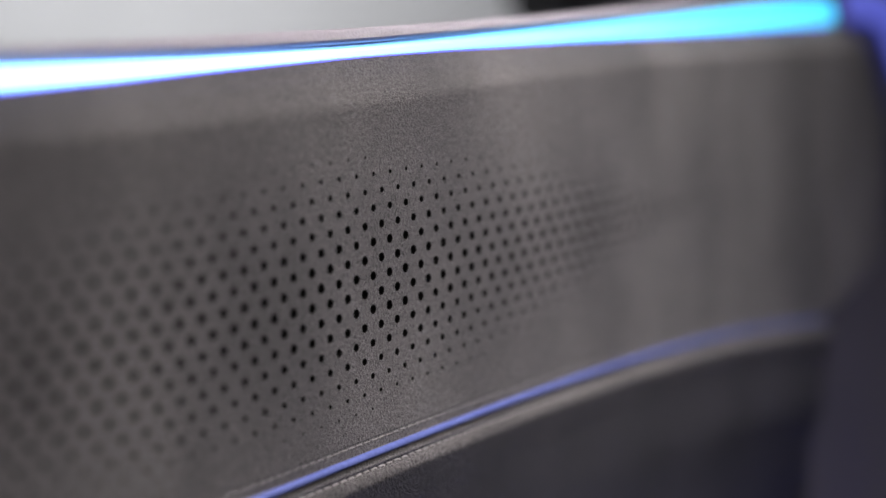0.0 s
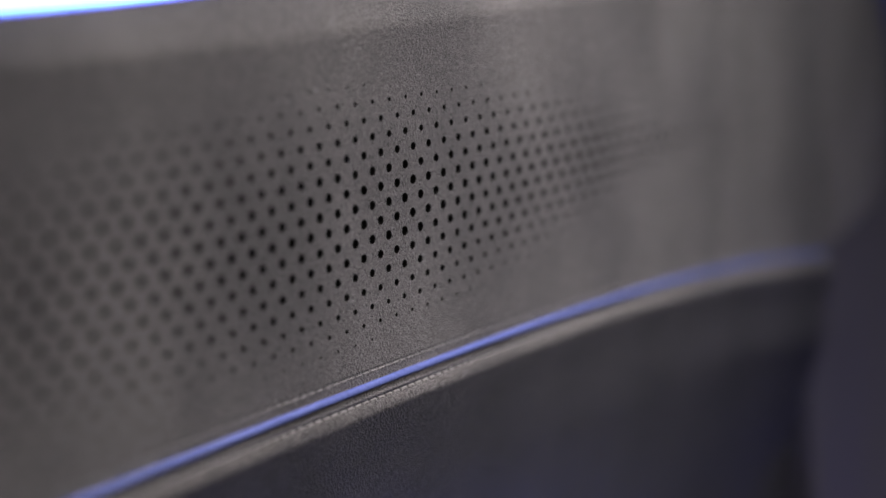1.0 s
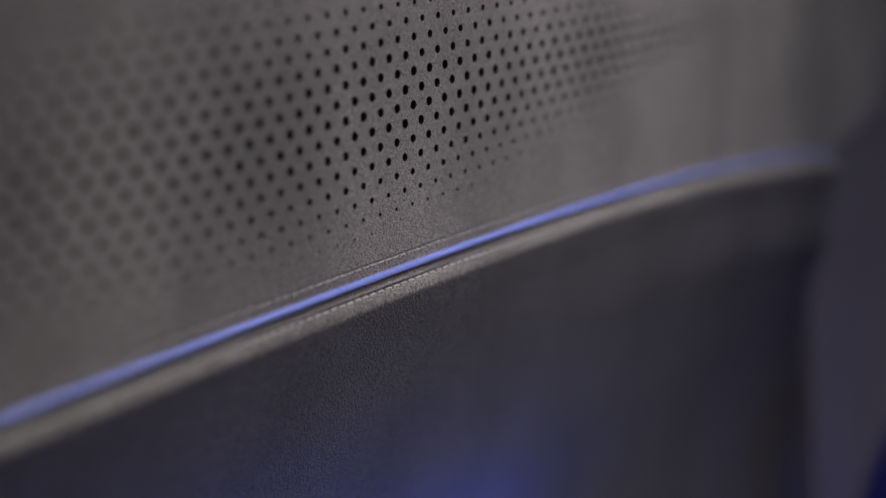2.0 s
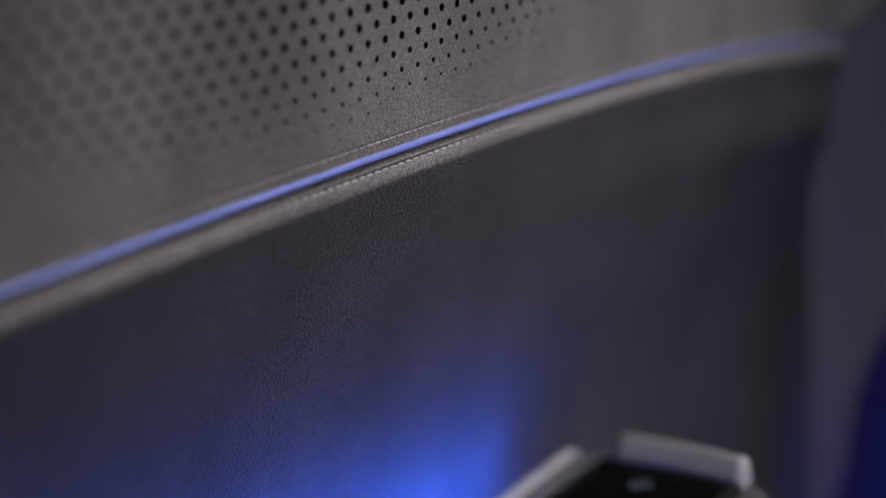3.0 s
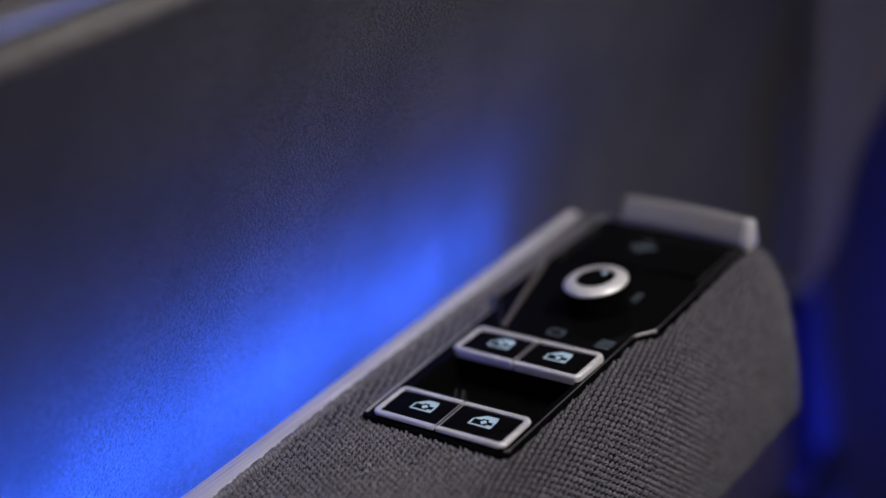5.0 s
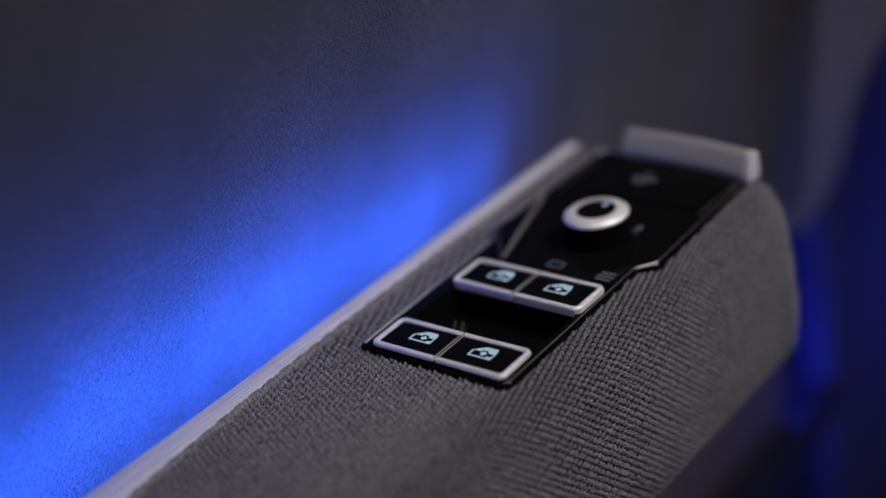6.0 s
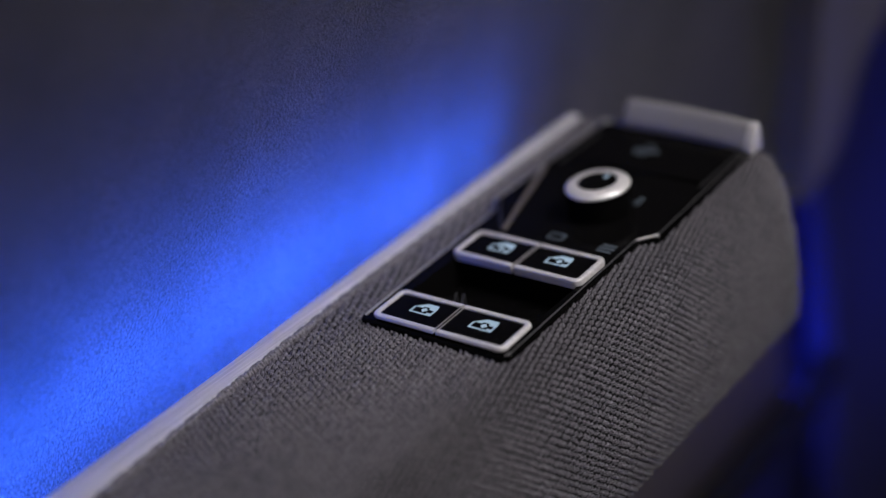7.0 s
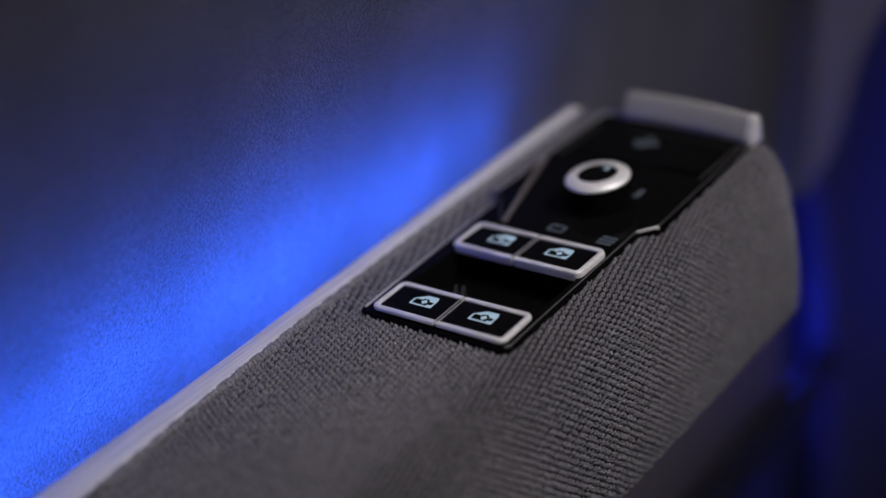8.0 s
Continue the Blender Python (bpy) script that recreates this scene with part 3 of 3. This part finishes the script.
    # low spots between the knobs get their shade as colour
    gaps = (dome[:-1, :-1] + dome[1:, :-1] + dome[1:, 1:] + dome[:-1, 1:]) / 4 < 0.25
    gaps &= (xs[:-1] > -0.14)[:, None] & (v[:-1, :-1] > 0.0205)
    me.polygons.foreach_set("material_index", gaps.reshape(-1).astype(np.int32))
    ob = new(name, me)
    ob["label"] = label
    return ob


under(knit_cushion("cushion", "charcoal knit cloth cushion"), arm)
end_cap = bmesh.new()
end_cap.faces.new([end_cap.verts.new(p - np.array((0.0004, 0, 0))) for p in arm_section(0.158, 60)])
under(part("cushion_end", end_cap, M_KNIT, None, smooth=False), arm)


def edge_section(x):
    near, far, top = edge_near(x), edge_far(x), -0.0018
    return [(x, y, z) for y, z in ((near, -0.034), (near, top - 0.0010), (near + 0.0002, top - 0.0003), (near + 0.0007, top), (far - 0.0011, top + 0.0004), (far - 0.0004, top + 0.0002), (far, top - 0.0005), (far, top - 0.0016), (far - 0.0035, top - 0.0026), (far - 0.0035, -0.034))]


under(part("metal_edge", loft([edge_section(x) for x in steps(-0.42, 0.158, 80)], closed=True, caps=True), M_ALU, None, "brushed aluminium edge strip"), arm)

# switch panel
PANEL_Z = -0.0022
panel_line = [(0.0004, -0.0576), (0.0768, -0.0552), (0.0828, -0.0604), (0.152, -0.0574), (0.158, 0.0126), (0.0820, 0.0126), (0.0768, 0.0074), (-0.0018, 0.0028)]


def round_line(points, radii, n=6):
    out = []
    for i, (p, r) in enumerate(zip(points, radii)):
        p, a, b = Vector(p), Vector(points[i - 1]), Vector(points[(i + 1) % len(points)])
        p0, p1 = p + (a - p).normalized() * r, p + (b - p).normalized() * r
        for k in range(n + 1):
            t = k / n
            q = p0 * (1 - t) ** 2 + p * 2 * t * (1 - t) + p1 * t**2
            out.append((q.x, q.y))
    return out


panel_line = round_line(panel_line, (0.0045, 0.0015, 0.0015, 0.003, 0.003, 0.0015, 0.0015, 0.002))
panel = thing("switch_panel", "gloss black switch panel set into the armrest", "switch panel", (0.07, -0.025, -0.003))


def welled_panel(outline, well, z, deep):
    """The panel's plate with a finger well sunk into it."""
    bm = bmesh.new()
    top = [bm.verts.new((x, y, z)) for x, y in outline]
    skirt = [bm.verts.new((x, y, -0.012)) for x, y in outline]
    mouth = [bm.verts.new((x, y, z)) for x, y in well]
    lip = [bm.verts.new((x, y, z - 0.0006)) for x, y in well]
    bed = [bm.verts.new((x * 0.96 + 0.0012, y * 0.94 - 0.0017, z - deep)) for x, y in well]
    for a, b in ((top, skirt), (mouth, lip), (lip, bed)):
        for i in range(len(a)):
            k = (i + 1) % len(a)
            bm.faces.new((a[i], a[k], b[k], b[i]))
    bm.faces.new(bed)
    edges = [bm.edges.get((loop[i], loop[(i + 1) % len(loop)])) for loop in (top, mouth) for i in range(len(loop))]
    bmesh.ops.triangle_fill(bm, edges=edges, use_beauty=True)
    return bm


WELL = rounded(0.0170, 0.0445, -0.0535, -0.0010, (0.002, 0.002, 0.002, 0.002))
under(part("panel_body", welled_panel(panel_line, WELL, PANEL_Z, 0.0105), M_GLOSS, None, "gloss black panel with a finger well", smooth=False), panel)


def rim_mesh(profile):
    """A band round the panel; the profile gives the distance outward and the height."""
    bm = bmesh.new()
    levels = []
    for grow, z in profile:
        ring = []
        for i, (x, y) in enumerate(panel_line):
            (ax, ay), (bx, by) = panel_line[i - 1], panel_line[(i + 1) % len(panel_line)]
            d0, d1 = Vector((x - ax, y - ay)).normalized(), Vector((bx - x, by - y)).normalized()
            nrm = Vector((d0.y + d1.y, -d0.x - d1.x)).normalized()
            ring.append(bm.verts.new((x + nrm.x * grow, y + nrm.y * grow, z)))
        levels.append(ring)
    for row, (a, b) in enumerate(zip(levels, levels[1:])):
        for i in range(len(a)):
            k = (i + 1) % len(a)
            # at the near end the rim is plain black, and its outer side is dark all round
            black = a[i].co.x < 0.002 and a[k].co.x < 0.002
            bm.faces.new((a[i], a[k], b[k], b[i])).material_index = 1 if black or row > 2 else 0
    return bm


under(part("panel_rim", rim_mesh([(-0.0005, -0.004), (-0.0006, PANEL_Z + 0.0001), (-0.0003, PANEL_Z + 0.0005), (0.0001, PANEL_Z + 0.0004), (0.0006, PANEL_Z - 0.0001), (0.0007, -0.004)]), [M_RIM, M_GLOSS], None, "thin dark chrome rim", smooth=False), panel)
# raised button plate at the front and the slanting metal inlay
under(part("front_button", prism(bmesh.new(), [(0.1215, -0.0545), (0.1475, -0.0545), (0.1475, 0.0045), (0.1215, 0.0045)], -0.004, PANEL_Z + 0.0009, 0.0006), M_GLOSS, None, "gloss black button plate", smooth=False), panel)
for groove_y in (-0.0560, 0.0070):
    under(part("side_ridge", prism(bmesh.new(), [(0.1180, groove_y), (0.1470, groove_y), (0.1470, groove_y + 0.0009), (0.1180, groove_y + 0.0009)], -0.004, PANEL_Z + 0.0008, 0.0002), M_RIM_DARK, None, "thin dark ridge beside the button", smooth=False), panel)
inlay = bmesh.new()
prism(inlay, [(0.0656, -0.0066), (0.1130, 0.0098), (0.1125, 0.0112), (0.0650, -0.0052)], -0.004, PANEL_Z + 0.0010, 0.0002)
under(part("metal_inlay", inlay, M_BRONZE, None, "slanting bronze metal inlay", smooth=False), panel)
under(part("inlay_edge", prism(bmesh.new(), [(0.0662, -0.0046), (0.0850, 0.0112), (0.0838, 0.0116), (0.0652, -0.0042)], -0.004, PANEL_Z + 0.0006, 0.0002), M_RIM_DARK, None, "dark bevel line", smooth=False), panel)
# bright piece where the panel widens
under(part("corner_trim", prism(bmesh.new(), [(0.0768, -0.0553), (0.0770, -0.0559), (0.0826, -0.0608), (0.0828, -0.0601)], PANEL_Z - 0.0004, PANEL_Z + 0.0009, 0.0002), M_CHROME, None, "short bright chrome trim", smooth=False), panel)


# sprung tab in the finger recess between the two rows of keys
tab = bmesh.new()
for (ax, ay), (bx, by), wide in (((0.0258, -0.0160), (0.0206, -0.0186), 0.0007), ((0.0262, -0.0190), (0.0202, -0.0222), 0.0011)):
    d = Vector((bx - ax, by - ay, 0)).normalized().cross(Vector((0, 0, 1))) * wide / 2
    top = [tab.verts.new(p) for p in ((ax - d.x, ay - d.y, PANEL_Z - 0.0010), (ax + d.x, ay + d.y, PANEL_Z - 0.0010), (bx + d.x, by + d.y, PANEL_Z - 0.0030), (bx - d.x, by - d.y, PANEL_Z - 0.0030))]
    low = [tab.verts.new((v.co.x, v.co.y, PANEL_Z - 0.0100)) for v in top]
    tab.faces.new(top)
    for k in range(4):
        tab.faces.new((top[k], top[(k + 1) % 4], low[(k + 1) % 4], low[k]))
under(part("sprung_tab", tab, M_RIM_DARK, None, "small dark metal tab", smooth=False), panel)


def marks(x, y, z, shapes):
    """Small printed marks too soft to read: bars (length, width, dx, dy)."""
    bm = bmesh.new()
    for a, b, dx, dy in shapes:
        bm.faces.new([bm.verts.new((x + dx + sx * b / 2, y + dy + sy * a / 2, z)) for sx, sy in ((-1, -1), (1, -1), (1, 1), (-1, 1))])
    return under(part("printed_mark", bm, M_MARK, None, "faint printed mark", smooth=False, normals=False), panel)


marks(0.1370, -0.0212, PANEL_Z + 0.00105, ((0.011, 0.0022, 0, 0), (0.004, 0.0016, 0.004, 0.0005), (0.006, 0.0014, -0.0032, 0.001)))
marks(0.1010, -0.0405, PANEL_Z + 0.0002, ((0.0022, 0.006, 0.0005, 0), (0.0040, 0.0016, -0.0020, 0.0005)))
marks(0.0690, -0.0272, PANEL_Z + 0.0002, ((0.0060, 0.0010, 0.0018, 0), (0.0060, 0.0010, -0.0018, 0), (0.0010, 0.0040, 0, 0.003), (0.0010, 0.0040, 0, -0.003)))
marks(0.0684, -0.0488, PANEL_Z + 0.0002, ((0.0060, 0.0012, 0.0020, 0), (0.0066, 0.0012, 0, 0), (0.0060, 0.0012, -0.0020, 0)))


def window_key(mirror, low):
    """One window key: chrome edge on three sides and a black face with its symbol. Its origin is the middle of the pair, on the panel."""
    key = thing("window_switch", "black window switch key with satin chrome edge", "window switch", group="window switches")
    L, W, r, rim, top = 0.0173, 0.0276, 0.0028, 0.0022, 0.0
    s = -1 if mirror else 1
    outer = rounded(0, L, 0.0006, W, (0, 0, r, r))
    inner = rounded(rim, L - rim, 0.0006, W - rim, (0, 0, 0.001, 0.001))
    bm = bmesh.new()
    n = len(outer)

    def ring(line, z):
        return [bm.verts.new((x, s * y, z)) for x, y in line]

    def inset(line, f):
        return [(a + (c - a) * f, b + (d - b) * f) for (a, b), (c, d) in zip(outer, inner)]

    levels = [ring(outer, low), ring(outer, top - 0.0007), ring(inset(0, 0.07), top - 0.0003), ring(inset(0, 0.18), top - 0.0001), ring(inset(0, 0.45), top), ring(inset(0, 0.80), top - 0.0001), ring(inset(0, 0.92), top - 0.0003), ring(inner, top - 0.0013)]
    for a, b in zip(levels, levels[1:]):
        for i in range(n):
            bm.faces.new((a[i], a[(i + 1) % n], b[(i + 1) % n], b[i]))
    bm.faces.new(levels[0])
    part("chrome_edge", bm, M_CHROME, key, "satin chrome edge")
    # a separate thin line draws the glint of the key's inner edge
    sliver = [(x, s * y) for x, y in ((rim, 0.00032), (L - rim, 0.00032), (L - rim, 0.00042), (rim, 0.00042))]
    part("split_edge", prism(bmesh.new(), sliver if s > 0 else sliver[::-1], low, top - 0.0004), M_RIM_DARK, key, "thin metal line for the glint along the split", smooth=False)
    bm = bmesh.new()
    face = [(x, s * y) for x, y in rounded(rim + 0.00005, L - rim - 0.00005, 0.0004, W - rim - 0.00005, (0, 0, 0.001, 0.001))]
    bm.faces.new([bm.verts.new((x, y, top - 0.0006)) for x, y in face])
    bm.faces.new([bm.verts.new((x, y, top - 0.0040)) for x, y in face])
    part("key_face", bm, M_GLOSS, key, smooth=False)
    base = [(x, s * y) for x, y in rounded(0.0003, L - 0.0003, 0.0004, W - 0.0003, (0, 0, r, r))]
    part("key_base", prism(bmesh.new(), base if s > 0 else base[::-1], -0.0060, low + 0.0001), M_GLOSS, key, smooth=False)
    return key, s


def symbol(parent, cx, cy, z, size=1.0):
    """Window symbol: a slanted window outline, filled below, with a small arrow."""
    bm = bmesh.new()

    def poly(pts):
        bm.faces.new([bm.verts.new((cx + y * size, cy - x * size, z)) for x, y in pts])

    out = [(-0.0046, -0.0030), (0.0046, -0.0030), (0.0046, 0.0012), (0.0040, 0.0030), (-0.0006, 0.0030), (-0.0046, 0.0002)]
    inn = [(x * 0.84, y * 0.78) for x, y in out]
    for i in range(6):
        k = (i + 1) % 6
        poly([out[i], out[k], inn[k], inn[i]])
    poly([(-0.0039, 0.0003), (-0.0010, 0.0003), (-0.0010, 0.0011), (0.0004, 0.0011), (0.0004, 0.0024), (-0.0006, 0.0024)])
    poly([(0.0004, 0.0011), (0.0016, 0.0011), (0.0016, 0.0001), (0.0039, 0.0001), (0.0039, 0.0010), (0.0034, 0.0024), (0.0004, 0.0024)])
    poly([(-0.0010, -0.0006), (0.0003, -0.0019), (0.0016, -0.0006), (0.0003, 0.0007)])
    poly([(0.0019, -0.0016), (0.0026, -0.0023), (0.0039, -0.0023), (0.0039, -0.0016)])
    part("symbol", bm, M_ICON, parent, "pale blue window symbol", smooth=False, normals=False)


KEY_ROWS = ((0.0005, -0.0285, 2.2, -0.0013), (0.0433, -0.0271, 0.7, -0.0032))
for kx, ky, turn, deep in KEY_ROWS:
    for mirror in (False, True):
        key, s = window_key(mirror, deep)
        symbol(key, 0.0099, s * (0.0118 if not mirror else 0.0130), -0.0004)
        key.matrix_basis = pose(kx, ky, 0, 0, 0, turn)

# mirror knob
knob = thing("mirror_knob", "black mirror adjuster knob with satin chrome ring", "knob", (0.0920, -0.0303, PANEL_Z))


def turned(profile, n=48):
    return loft([[(r * math.cos(a), r * math.sin(a), z) for r, z in profile] for a in (2 * math.pi * k / n for k in range(n + 1))])


part("base", turned([(0.0118, -0.0005), (0.0112, 0.0090), (0.0105, 0.0093), (0.0, 0.0093)]), M_GLOSS, knob)
part("chrome_ring", turned([(0.0108, 0.0091), (0.0116, 0.0092), (0.0119, 0.0096), (0.0118, 0.0101), (0.0112, 0.0106), (0.0098, 0.0111), (0.0080, 0.0116), (0.0074, 0.0116), (0.0073, 0.0112), (0.0073, 0.0088)]), M_CHROME, knob, "satin chrome ring")
part("cap", turned([(0.0073, 0.0108), (0.0071, 0.0113), (0.0060, 0.0115), (0.0, 0.0115)]), M_GLOSS, knob, "gloss black cap")
bm = bmesh.new()
box(bm, (0.0030, -0.0020, 0.0112), (0.0058, -0.0006, 0.0117))
part("pointer_mark", bm, M_ICON, knob, "pale pointer mark", smooth=False)

# chrome bar at the front of the panel
bar = thing("door_release_bar", "satin metal bar across the front of the switch panel", "handle bar", (0.155, -0.028, PANEL_Z))
BAR_SECTION = [(0.1490, -0.003), (0.1490, -0.0002), (0.1495, 0.0006), (0.1515, 0.0034), (0.1535, 0.0062), (0.1544, 0.0070), (0.1556, 0.0073), (0.1570, 0.0069), (0.1578, 0.0058), (0.1578, -0.003)]


def bar_row(y, grow=1.0):
    """The bar's slanting section at y; the bar bows a little towards the front."""
    bow = 0.0016 * (1 - ((y + 0.028) / 0.031) ** 2) + 0.10 * (y + 0.059)
    return [(0.154 + (x - 0.154) * grow + bow, y, -0.003 + (z + 0.003) * grow) for x, z in BAR_SECTION]


def bar_mesh(y0, y1, size):
    ys = [y0, y0 + 0.0002, y0 + 0.0009] + steps(y0 + 0.0012, y1 - 0.0012, 12) + [y1 - 0.0009, y1 - 0.0002, y1]
    ends = [0.90, 0.96, 0.995] + [1.0] * 12 + [0.995, 0.96, 0.90]
    return loft([bar_row(y, g * size) for y, g in zip(ys, ends)], closed=True, caps=True)


under(part("bar", bar_mesh(-0.0562, 0.0022, 1.0), M_SATIN, None), bar)
under(part("end_cap", bar_mesh(-0.0596, -0.0563, 1.02), M_CHROME, None, "polished end cap"), bar)
